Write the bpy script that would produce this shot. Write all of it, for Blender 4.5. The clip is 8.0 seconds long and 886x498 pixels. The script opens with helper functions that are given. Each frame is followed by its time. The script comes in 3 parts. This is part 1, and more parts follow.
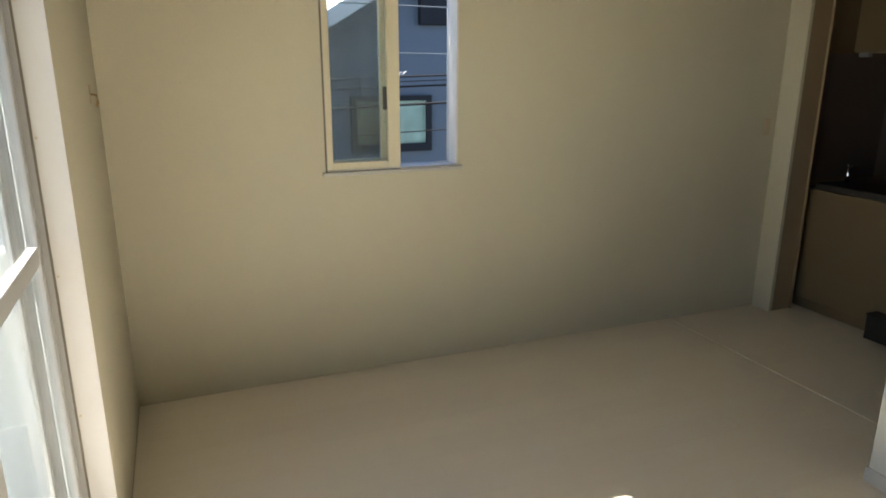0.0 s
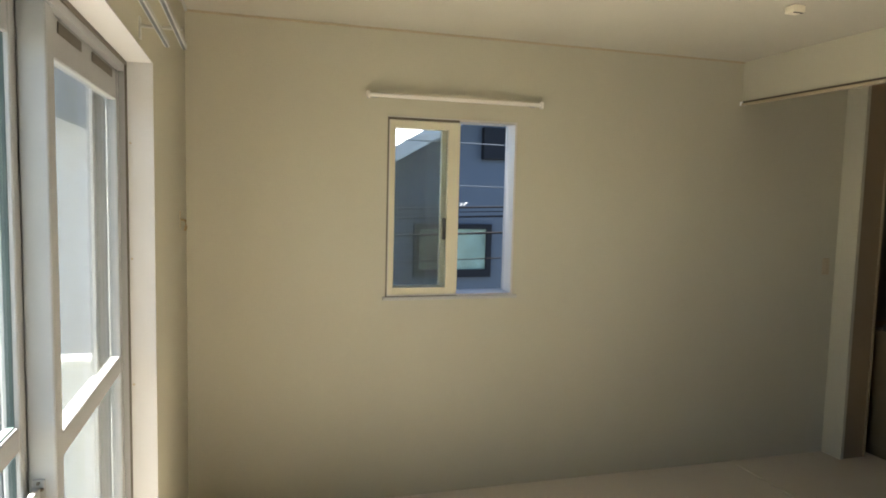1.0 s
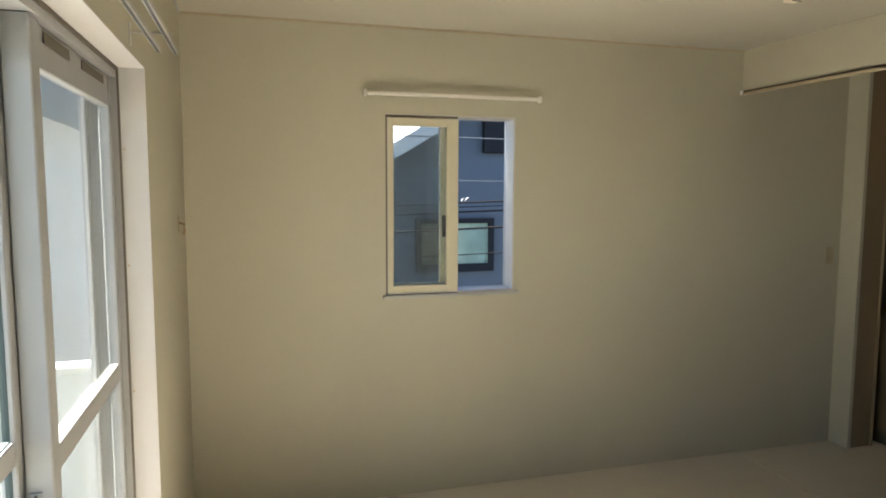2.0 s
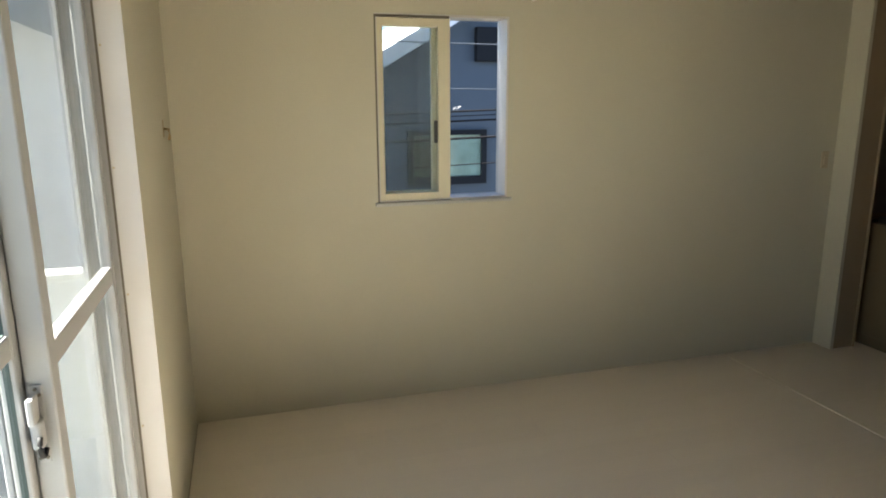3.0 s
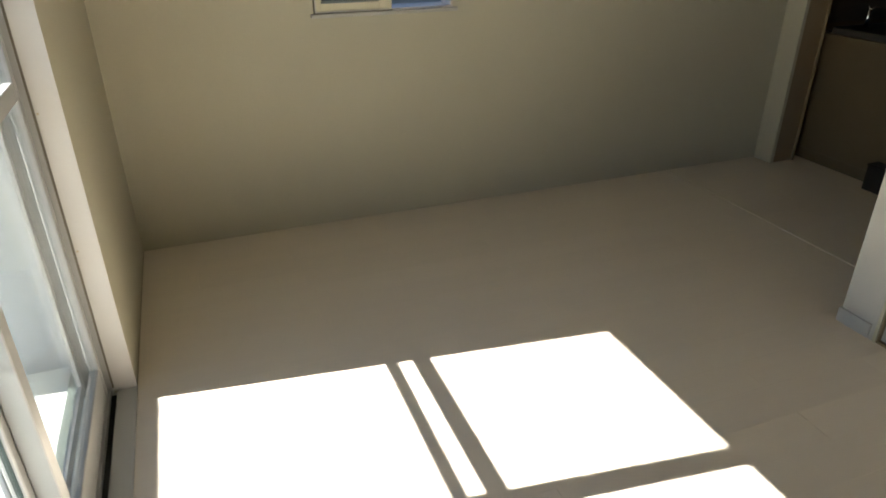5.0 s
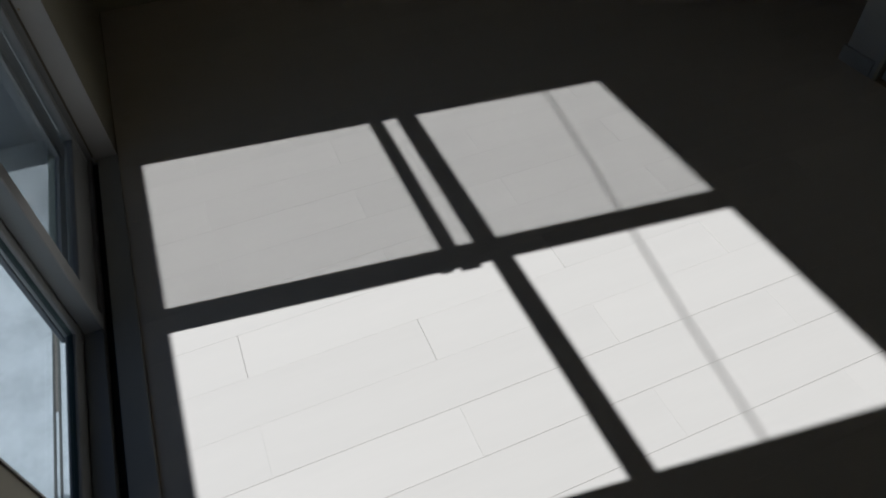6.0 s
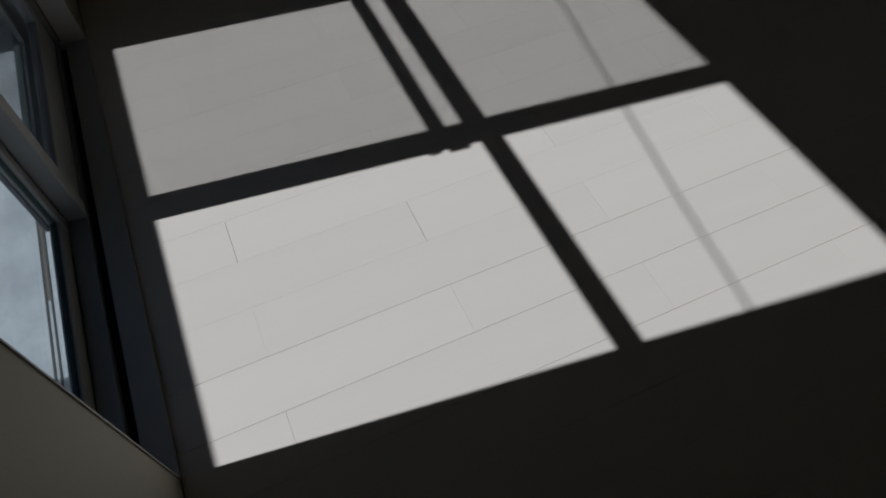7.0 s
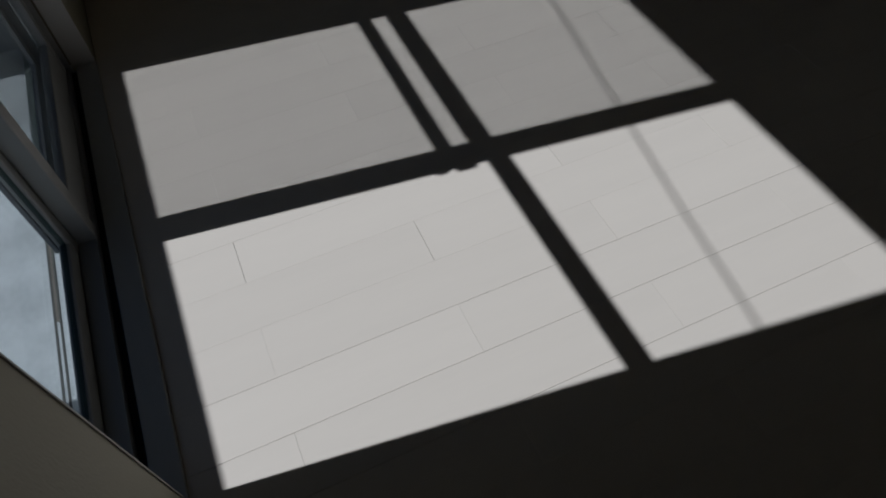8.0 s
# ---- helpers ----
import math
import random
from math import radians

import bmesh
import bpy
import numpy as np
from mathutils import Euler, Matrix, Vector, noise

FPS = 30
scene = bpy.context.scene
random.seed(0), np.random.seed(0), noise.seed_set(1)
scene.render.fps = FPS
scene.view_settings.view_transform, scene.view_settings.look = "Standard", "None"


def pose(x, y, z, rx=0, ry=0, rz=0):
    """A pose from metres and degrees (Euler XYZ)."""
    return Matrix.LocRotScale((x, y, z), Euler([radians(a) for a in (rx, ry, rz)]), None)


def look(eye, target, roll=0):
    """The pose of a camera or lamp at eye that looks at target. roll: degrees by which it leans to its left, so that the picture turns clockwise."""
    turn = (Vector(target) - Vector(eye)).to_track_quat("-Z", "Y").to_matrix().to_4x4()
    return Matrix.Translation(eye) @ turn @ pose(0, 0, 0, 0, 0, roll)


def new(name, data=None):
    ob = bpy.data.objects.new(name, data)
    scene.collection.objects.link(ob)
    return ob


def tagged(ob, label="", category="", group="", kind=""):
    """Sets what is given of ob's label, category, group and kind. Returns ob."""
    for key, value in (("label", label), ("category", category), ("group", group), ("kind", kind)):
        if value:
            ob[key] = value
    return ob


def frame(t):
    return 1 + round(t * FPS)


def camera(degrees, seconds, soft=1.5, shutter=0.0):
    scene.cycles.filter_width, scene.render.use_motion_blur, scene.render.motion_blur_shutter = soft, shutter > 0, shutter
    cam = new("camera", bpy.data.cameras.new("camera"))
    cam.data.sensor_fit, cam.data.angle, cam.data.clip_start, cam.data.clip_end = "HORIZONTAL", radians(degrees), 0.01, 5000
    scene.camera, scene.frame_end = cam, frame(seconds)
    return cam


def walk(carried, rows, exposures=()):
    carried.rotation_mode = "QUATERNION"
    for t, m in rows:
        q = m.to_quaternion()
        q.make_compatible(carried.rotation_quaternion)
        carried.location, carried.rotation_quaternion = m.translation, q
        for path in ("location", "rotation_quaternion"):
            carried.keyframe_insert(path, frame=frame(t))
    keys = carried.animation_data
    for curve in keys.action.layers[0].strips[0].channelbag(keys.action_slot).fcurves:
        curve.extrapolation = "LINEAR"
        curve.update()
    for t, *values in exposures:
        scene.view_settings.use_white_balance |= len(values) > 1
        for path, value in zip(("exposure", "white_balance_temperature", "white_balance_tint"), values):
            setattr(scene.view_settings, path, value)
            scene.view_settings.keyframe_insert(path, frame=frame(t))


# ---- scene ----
cam = camera(67.3, 8.0, soft=1.9)
PATH = [
    (0, (0.277, -0.138, 1.545), (0.993, 1.652, 1.013), 0.1),
    (0.2, (0.272, -0.168, 1.552), (0.921, 1.668, 1.094), 0.18),
    (0.3, (0.269, -0.183, 1.556), (0.906, 1.663, 1.122), -0.28),
    (0.5, (0.264, -0.213, 1.563), (0.911, 1.652, 1.242), 0.3),
    (0.7, (0.266, -0.229, 1.569), (0.878, 1.657, 1.31), 1.16),
    (1, (0.268, -0.254, 1.578), (0.832, 1.658, 1.409), 1.4),
    (1.2, (0.256, -0.247, 1.586), (0.815, 1.669, 1.457), 1.5),
    (2.3, (0.299, -0.243, 1.599), (0.845, 1.667, 1.367), -0.2),
    (2.5, (0.276, -0.238, 1.574), (0.821, 1.667, 1.307), -0.2),
    (2.8, (0.287, -0.233, 1.556), (0.841, 1.654, 1.192), -0.04),
    (3, (0.295, -0.23, 1.544), (0.856, 1.64, 1.109), -0.3),
    (3.2, (0.303, -0.237, 1.54), (0.932, 1.6, 1.058), -0.5),
    (3.3, (0.307, -0.24, 1.538), (0.957, 1.587, 1.049), -0.5),
    (3.5, (0.315, -0.247, 1.534), (0.995, 1.563, 1.025), -0.4),
    (3.7, (0.319, -0.242, 1.519), (1.097, 1.523, 0.989), 0.14),
    (4, (0.326, -0.234, 1.497), (1.207, 1.478, 0.956), 0.2),
    (4.2, (0.323, -0.228, 1.497), (1.233, 1.462, 0.933), 0.1),
    (5.3, (0.364, -0.193, 1.469), (0.911, 1.402, 0.394), -0.2),
    (5.5, (0.37, -0.184, 1.441), (0.909, 1.341, 0.265), 0.3),
    (5.8, (0.377, -0.188, 1.429), (0.905, 1.178, 0.067), -1.36),
    (6, (0.382, -0.191, 1.421), (0.866, 1.08, -0.045), -2.4),
    (6.2, (0.383, -0.197, 1.407), (0.827, 0.992, -0.139), -3.18),
    (6.5, (0.384, -0.205, 1.387), (0.803, 0.925, -0.209), -3.7),
    (7, (0.377, -0.213, 1.372), (0.787, 0.833, -0.283), -3.1),
    (7.5, (0.374, -0.207, 1.373), (0.81, 0.851, -0.267), -2.5),
    (8, (0.371, -0.205, 1.377), (0.787, 0.884, -0.248), -3.8),
]
EXPOSURES = [(0.0, 4.27, 6650, 9), (2.5, 4.22, 6650, 9), (4.2, 4.16, 6750, 8), (5.3, 3.38, 6500, 8), (5.5, 2.15, 6100, 9), (5.7, 1.05, 5550, 9), (6.0, 0.28, 5400, 9), (6.5, -0.25, 5480, 10), (8.0, -0.36, 5480, 10)]
walk(cam, [(t, look(eye, target, roll)) for t, eye, target, roll in PATH], EXPOSURES)

# ---- light ----
SUN_EL, SUN_AZ = math.atan(0.98 / math.hypot(1.0, 0.13)), math.atan2(-1.0, 0.13)
world = bpy.data.worlds.new("world")
scene.world = world
world.use_nodes = True
wn = world.node_tree
sky = wn.nodes.new("ShaderNodeTexSky")
sky.sky_type, sky.sun_disc = "NISHITA", False
sky.sun_elevation, sky.sun_rotation = SUN_EL, SUN_AZ % (2 * math.pi)
sky.air_density, sky.dust_density = 0.5, 0.1
wn.links.new(sky.outputs["Color"], wn.nodes["Background"].inputs["Color"])
wn.nodes["Background"].inputs["Strength"].default_value = 0.05
sun_data = bpy.data.lights.new("sun", "SUN")
sun_data.energy, sun_data.angle, sun_data.color = 5.0, radians(0.53), (1.0, 0.965, 0.92)
sun = new("sun", sun_data)
sun.matrix_world = look((-4.0, 0.52 + 1.0, 3.92), (0.0, 1.0, 0.0))


# ---- materials ----
def mat(name, color, rough=0.6, metal=0.0, vary=0.06, scale=6.0, fine=120.0, bump=0.0, spec=0.5, stretch=(1, 1, 1), per_object=0.0, tint=None):
    """A surface with broad mottling, fine grain and relief."""
    m = bpy.data.materials.new(name)
    m.use_nodes = True
    n, l = m.node_tree.nodes, m.node_tree.links
    b = n["Principled BSDF"]
    b.inputs["Metallic"].default_value = metal
    b.inputs["Specular IOR Level"].default_value = spec
    tc = n.new("ShaderNodeTexCoord")
    mp = n.new("ShaderNodeMapping")
    mp.inputs["Scale"].default_value = stretch
    l.new(tc.outputs["Object"], mp.inputs["Vector"])
    broad, grain = n.new("ShaderNodeTexNoise"), n.new("ShaderNodeTexNoise")
    broad.inputs["Scale"].default_value, grain.inputs["Scale"].default_value = scale, fine
    broad.inputs["Detail"].default_value, grain.inputs["Detail"].default_value = 3, 2
    l.new(mp.outputs["Vector"], broad.inputs["Vector"])
    l.new(mp.outputs["Vector"], grain.inputs["Vector"])
    add = n.new("ShaderNodeMath")
    add.operation = "MULTIPLY_ADD"
    add.inputs[1].default_value = 0.35
    l.new(grain.outputs["Fac"], add.inputs[0])
    l.new(broad.outputs["Fac"], add.inputs[2])
    if per_object:
        info, pm = n.new("ShaderNodeObjectInfo"), n.new("ShaderNodeMath")
        pm.operation = "MULTIPLY_ADD"
        pm.inputs[1].default_value = per_object
        l.new(info.outputs["Random"], pm.inputs[0])
        l.new(add.outputs[0], pm.inputs[2])
        add = pm
    ramp = n.new("ShaderNodeMapRange")
    ramp.inputs["From Min"].default_value, ramp.inputs["From Max"].default_value = 0.35, 1.0 + per_object
    l.new(add.outputs[0], ramp.inputs["Value"])
    mix = n.new("ShaderNodeMix")
    mix.data_type = "RGBA"
    second = tint or color
    mix.inputs["A"].default_value = (*[c * (1 - vary) for c in second], 1)
    mix.inputs["B"].default_value = (*[min(1, c * (1 + vary)) for c in color], 1)
    l.new(ramp.outputs["Result"], mix.inputs["Factor"])
    l.new(mix.outputs["Result"], b.inputs["Base Color"])
    rr = n.new("ShaderNodeMapRange")
    rr.inputs["To Min"].default_value, rr.inputs["To Max"].default_value = max(0.02, rough - 0.06), min(1, rough + 0.06)
    l.new(broad.outputs["Fac"], rr.inputs["Value"])
    l.new(rr.outputs["Result"], b.inputs["Roughness"])
    if bump:
        bn = n.new("ShaderNodeBump")
        bn.inputs["Strength"].default_value, bn.inputs["Distance"].default_value = bump, 0.002
        l.new(grain.outputs["Fac"], bn.inputs["Height"])
        l.new(bn.outputs["Normal"], b.inputs["Normal"])
    return m


def glass_mat(name, tint, haze=0.0, haze_color=(0.5, 0.5, 0.5)):
    """A thin clear pane: it lets light straight through and mirrors a little by angle; haze mixes in a diffuse veil of
    haze_color.
    """
    m = bpy.data.materials.new(name)
    m.use_nodes = True
    n, l = m.node_tree.nodes, m.node_tree.links
    n.remove(n["Principled BSDF"])
    out = n["Material Output"]
    clear, gloss, mix, fr = n.new("ShaderNodeBsdfTransparent"), n.new("ShaderNodeBsdfGlossy"), n.new("ShaderNodeMixShader"), n.new("ShaderNodeLayerWeight")
    clear.inputs["Color"].default_value = (*tint, 1)
    gloss.inputs["Roughness"].default_value = 0.02
    fr.inputs["Blend"].default_value = 0.5
    steep, share = n.new("ShaderNodeMath"), n.new("ShaderNodeMath")
    steep.operation, steep.inputs[1].default_value = "POWER", 5.0
    share.operation, share.inputs[1].default_value, share.inputs[2].default_value = "MULTIPLY_ADD", 0.5, 0.025
    l.new(fr.outputs["Facing"], steep.inputs[0])
    l.new(steep.outputs[0], share.inputs[0])
    l.new(share.outputs[0], mix.inputs["Fac"])
    l.new(clear.outputs[0], mix.inputs[1])
    l.new(gloss.outputs[0], mix.inputs[2])
    last = mix
    if haze:
        haze_film, veil = n.new("ShaderNodeBsdfDiffuse"), n.new("ShaderNodeMixShader")
        haze_film.inputs["Color"].default_value = (*haze_color, 1)
        veil.inputs["Fac"].default_value = haze
        l.new(mix.outputs[0], veil.inputs[1])
        l.new(haze_film.outputs[0], veil.inputs[2])
        last = veil
    l.new(last.outputs[0], out.inputs["Surface"])
    return m


def screen_mat(name, cover, color):
    """Woven insect mesh, far finer than can be told apart: part thread, part hole."""
    m = bpy.data.materials.new(name)
    m.use_nodes = True
    n, l = m.node_tree.nodes, m.node_tree.links
    n.remove(n["Principled BSDF"])
    clear, thread, mix = n.new("ShaderNodeBsdfTransparent"), n.new("ShaderNodeBsdfDiffuse"), n.new("ShaderNodeMixShader")
    thread.inputs["Color"].default_value = (*color, 1)
    mix.inputs["Fac"].default_value = cover
    l.new(clear.outputs[0], mix.inputs[1])
    l.new(thread.outputs[0], mix.inputs[2])
    l.new(mix.outputs[0], n["Material Output"].inputs["Surface"])
    return m


WALLPAPER = mat("cream_wallpaper", (0.425, 0.40, 0.300), 0.62, vary=0.035, scale=2.5, fine=160, bump=0.25, spec=0.45, stretch=(1, 1, 0.45))
CEILING = mat("ceiling_paper", (0.44, 0.415, 0.33), 0.9, vary=0.03, scale=3, fine=140, bump=0.25, spec=0.2)
PLANK = mat("pale_floorboard", (0.60, 0.54, 0.457), 0.44, vary=0.04, scale=5, fine=40, bump=0.04, spec=0.35, stretch=(0.25, 3, 1), per_object=0.5)
UNDERLAY = mat("dark_subfloor", (0.17, 0.135, 0.10), 0.9)
WHITE_WOOD = mat("white_painted_wood", (0.375, 0.372, 0.345), 0.45, vary=0.03, scale=8, fine=90, bump=0.04)
SASH = mat("white_aluminium", (0.275, 0.278, 0.27), 0.38, vary=0.03, scale=10, fine=200, bump=0.02)
CREAM_SASH = mat("cream_resin", (0.54, 0.50, 0.36), 0.42, vary=0.03, scale=10, fine=200, bump=0.02)
RUBBER = mat("black_rubber", (0.014, 0.014, 0.013), 0.75, spec=0.25)
DARK_METAL = mat("dark_metal", (0.05, 0.05, 0.05), 0.45, metal=0.5)
STEEL = mat("steel", (0.55, 0.55, 0.54), 0.3, metal=1.0)
CHROME = mat("chrome", (0.8, 0.8, 0.8), 0.12, metal=1.0, vary=0.01)
BROWN_TRIM = mat("brown_trim", (0.24, 0.18, 0.10), 0.6, vary=0.1)
DARK_BROWN = mat("dark_brown_trim", (0.07, 0.05, 0.03), 0.6, vary=0.1)
TRIM_BEIGE = mat("beige_trim", (0.40, 0.33, 0.22), 0.6, vary=0.08)
PALE_STRIP = mat("pale_floor_strip", (0.60, 0.55, 0.45), 0.5, vary=0.04)
# wallpaper browned in two steps: the kitchen's shade is put into the colour
PIER_SHADED = mat("lightly_shaded_wallpaper", (0.22, 0.165, 0.10), 0.8, vary=0.06, scale=3, fine=140, bump=0.2, spec=0.25)
WALL_DARKENED = mat("shade_darkened_wallpaper", (0.10, 0.072, 0.04), 0.8, vary=0.06, scale=3, fine=140, bump=0.2, spec=0.25)
REVEAL = mat("cream_reveal_paint", (0.47, 0.456, 0.43), 0.5, vary=0.03, scale=8, fine=90, bump=0.04)
FRAME_OLIVE = mat("pale_olive_paint", (0.42, 0.39, 0.28), 0.5, vary=0.05)
IVORY = mat("ivory_plastic", (0.72, 0.66, 0.50), 0.4, vary=0.02)
SWITCH_BROWN = mat("aged_brown_plastic", (0.30, 0.20, 0.08), 0.5)
# beige laminate taken down to dark brown, the corner's shade in its colour
KITCHEN_DOOR = mat("shaded_beige_laminate", (0.12, 0.09, 0.05), 0.4, vary=0.05, scale=4)
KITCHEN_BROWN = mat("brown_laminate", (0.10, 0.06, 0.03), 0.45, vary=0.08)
COUNTER = mat("black_counter", (0.018, 0.017, 0.016), 0.45, metal=0.0)
SPLASH = mat("dark_backsplash", (0.045, 0.03, 0.022), 0.4, vary=0.1)
CONCRETE = mat("balcony_concrete", (0.70, 0.74, 0.75), 0.85, vary=0.22, scale=7, fine=60, bump=0.3)
GROOVE = mat("groove_dirt", (0.13, 0.13, 0.12), 0.9)
GROOVE_STAIN = mat("groove_stain", (0.22, 0.20, 0.17), 0.9, vary=0.2)
WHITE_PLASTER = mat("white_plaster", (0.80, 0.80, 0.77), 0.85, vary=0.05, scale=1.5, fine=60, bump=0.3)
SLOT_BROWN = mat("slot_brown", (0.10, 0.085, 0.06), 0.6)
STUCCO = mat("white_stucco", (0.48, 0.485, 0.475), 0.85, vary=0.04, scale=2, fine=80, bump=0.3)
SIDING = mat("grey_blue_siding", (0.040, 0.058, 0.080), 0.8, vary=0.06, scale=3, fine=50, bump=0.2, stretch=(0.4, 1, 2))
ROOF_WHITE = mat("pale_roof_edge", (0.48, 0.49, 0.50), 0.6)
ROOF_GREY = mat("grey_roof", (0.20, 0.23, 0.25), 0.7, vary=0.1)
BLACK_FRAME = mat("black_window_frame", (0.008, 0.010, 0.013), 0.8, spec=0.15)
CURTAIN_TEAL = mat("pale_blind", (0.23, 0.35, 0.33), 0.7, vary=0.38, scale=4)
CABLE = mat("black_cable", (0.006, 0.006, 0.007), 0.85, spec=0.1)
PALE_CABLE = mat("pale_cable", (0.045, 0.055, 0.068), 0.8, spec=0.1)
STRIP_TEAL = mat("grey_green_strip", (0.10, 0.125, 0.12), 0.8, vary=0.15, scale=6)
PORCELAIN = mat("porcelain", (0.8, 0.8, 0.8), 0.2)
# darker grey version of the white porcelain, for small white fittings
GREY_CERAMIC = mat("grey_ceramic", (0.22, 0.23, 0.24), 0.6)
ROD_WHITE = mat("white_rail_enamel", (0.68, 0.65, 0.58), 0.4, vary=0.02)
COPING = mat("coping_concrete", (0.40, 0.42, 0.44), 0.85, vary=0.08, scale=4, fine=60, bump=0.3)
# white plaster dimmed and blued: the cool outdoor light sits in the colour
END_WALL = mat("cool_dimmed_plaster", (0.36, 0.38, 0.42), 0.85, vary=0.06, scale=1.5, fine=60, bump=0.3)
PANEL_GREY = mat("grey_panel_metal", (0.20, 0.21, 0.22), 0.6)
BAY_GREY = mat("grey_cladding", (0.07, 0.08, 0.095), 0.8, vary=0.12, scale=4, fine=60, bump=0.3)
GASKET = mat("glazing_gasket", (0.05, 0.07, 0.066), 0.75, spec=0.2)
GROUND = mat("ground_asphalt", (0.08, 0.08, 0.08), 0.9, vary=0.2, scale=0.6)
GLASS = glass_mat("clear_pane", (0.885, 0.895, 0.88))
# bluish veil paints the paler look through two sashes and the mesh
GLASS_HAZY = glass_mat("hazy_pane", (0.90, 0.92, 0.91), 0.04, (0.42, 0.50, 0.56))
THREAD_GREY = mat("mesh_thread", (0.10, 0.11, 0.11), 0.6)
SCREEN_FINE = screen_mat("fine_insect_mesh", 0.14, (0.2, 0.21, 0.22))


# ---- helpers ----
def slab(bm, x0, x1, y0, y1, z0, z1):
    """A box into bm; returns its vertices."""
    vs = [bm.verts.new((x, y, z)) for x in (x0, x1) for y in (y0, y1) for z in (z0, z1)]
    for f in ((0, 1, 3, 2), (4, 6, 7, 5), (0, 4, 5, 1), (2, 3, 7, 6), (0, 2, 6, 4), (1, 5, 7, 3)):
        bm.faces.new([vs[i] for i in f])
    return vs


def block(x0, x1, y0, y1, z0, z1, bevel=0.0, steps=1):
    bm = bmesh.new()
    slab(bm, x0, x1, y0, y1, z0, z1)
    if bevel:
        bmesh.ops.bevel(bm, geom=bm.edges[:], offset=bevel, segments=steps, affect="EDGES", profile=0.5)
    return bm


def blocks(*boxes):
    bm = bmesh.new()
    for b in boxes:
        slab(bm, *b)
    return bm


def rod(points, radius, sides=10):
    """A round bar through points."""
    bm = bmesh.new()
    rings = []
    pts = [Vector(p) for p in points]
    for i, p in enumerate(pts):
        way = (pts[min(i + 1, len(pts) - 1)] - pts[max(i - 1, 0)]).normalized()
        turn = way.to_track_quat("Z", "Y").to_matrix()
        rings.append([bm.verts.new(p + turn @ Vector((math.cos(a), math.sin(a), 0)) * radius) for a in [k * 2 * math.pi / sides for k in range(sides)]])
    for a, b in zip(rings, rings[1:]):
        for k in range(sides):
            f = bm.faces.new((a[k], a[(k + 1) % sides], b[(k + 1) % sides], b[k]))
            f.smooth = True
    bm.faces.new(rings[0][::-1])
    bm.faces.new(rings[-1])
    return bm


def part(name, bm, material, parent=None, label=""):
    me = bpy.data.meshes.new(name)
    bmesh.ops.recalc_face_normals(bm, faces=bm.faces[:])
    bm.to_mesh(me)
    bm.free()
    me.materials.append(material)
    ob = new(name, me)
    if parent:
        ob.parent = parent
        ob.matrix_parent_inverse = parent.matrix_world.inverted()
    return tagged(ob, label)


def structure(name, bm, material, label, category):
    return tagged(part(name, bm, material), label, category, kind="structure")


def thing(name, place, label, category, group=""):
    ob = new(name)
    ob.location = place
    ob.empty_display_size = 0.05
    bpy.context.view_layer.update()
    return tagged(ob, label, category, group)


# ---- the room's shell ----
H = 2.363
DY0, DY1, DH = 0.360, 1.892, 1.937
WX0, WX1, WZ0, WZ1 = 0.932, 1.613, 1.048, 1.948
SOUTH = -2.6
wall_north = structure("wall_north", blocks((-0.17, WX0, 3, 3.13, 0, H), (WX1, 3.79, 3, 3.13, 0, H), (WX0, WX1, 3, 3.13, 0, WZ0), (WX0, WX1, 3, 3.13, WZ1, H)),
                       WALLPAPER, "cream wallpapered end wall with a small window", "wall")
wall_west = structure("wall_west", blocks((-0.17, 0, DY1, 3, 0, H), (-0.17, 0, SOUTH, DY0, 0, H), (-0.17, 0, DY0, DY1, DH, H), (-0.17, -0.058, DY1, 3.13, -0.12, 0), (-0.17, -0.058, SOUTH, DY0, -0.12, 0)),
                      WALLPAPER, "cream wallpapered wall with a sliding glass door", "wall")
# south wall is never in view; its dark colour lowers the bounced light
wall_south = structure("wall_south", blocks((-0.17, 4.82, SOUTH - 0.15, SOUTH, 0, H)), WALL_DARKENED, "unseen plain wall, darkened to cut bounced light", "wall")
wall_east = structure("wall_east", blocks((2.63, 2.75, 1.201, 1.335, 0, H), (2.63, 2.75, SOUTH, 0.35, 0, H), (2.63, 2.75, 0.35, 1.201, 2.04, H), (2.75, 3.12, 1.2, 1.335, 0, H), (3.0, 3.12, SOUTH, 1.2, 0, H)),
                      WHITE_WOOD, "white pier and wall round a closet", "wall")
# kitchen-side walls carry their dimness in the darkened wallpaper colour
wall_kitchen_end = structure("wall_kitchen_end", blocks((3.955, 4.82, 2.955, 3.17, 0, H)), WALL_DARKENED, "wallpapered return wall beside the kitchen unit, shade in its colour", "wall")
wall_pier_end = structure("wall_pier_end", blocks((3.79, 3.955, 2.865, 3.17, 0, H)), PIER_SHADED, "narrow wall end beside the kitchen unit, shade in its colour", "wall")
wall_pier_side = structure("wall_pier_side", blocks((3.766, 3.79, 2.860, 3.0, 0, H)), WALLPAPER, "narrow cream wall return", "wall")
wall_kitchen_back = structure("wall_kitchen_back", blocks((4.67, 4.82, SOUTH, 2.955, 0, H)), WALL_DARKENED, "wall behind the kitchen unit, shade in its colour", "wall")
ceiling = structure("ceiling", blocks((-0.17, 4.82, SOUTH - 0.15, 3.17, H, H + 0.12)), CEILING, "pale papered ceiling", "ceiling")
beam = structure("beam", block(3.0, 3.12, 1.33, 3.0, 2.135, H, 0.003), WALLPAPER, "papered drop beam over a wide opening", "beam")
floor = structure("floor", blocks((-0.058, 4.82, SOUTH - 0.15, 3.17, -0.12, -0.014)), UNDERLAY, "pale wood-look plank floor", "floor")
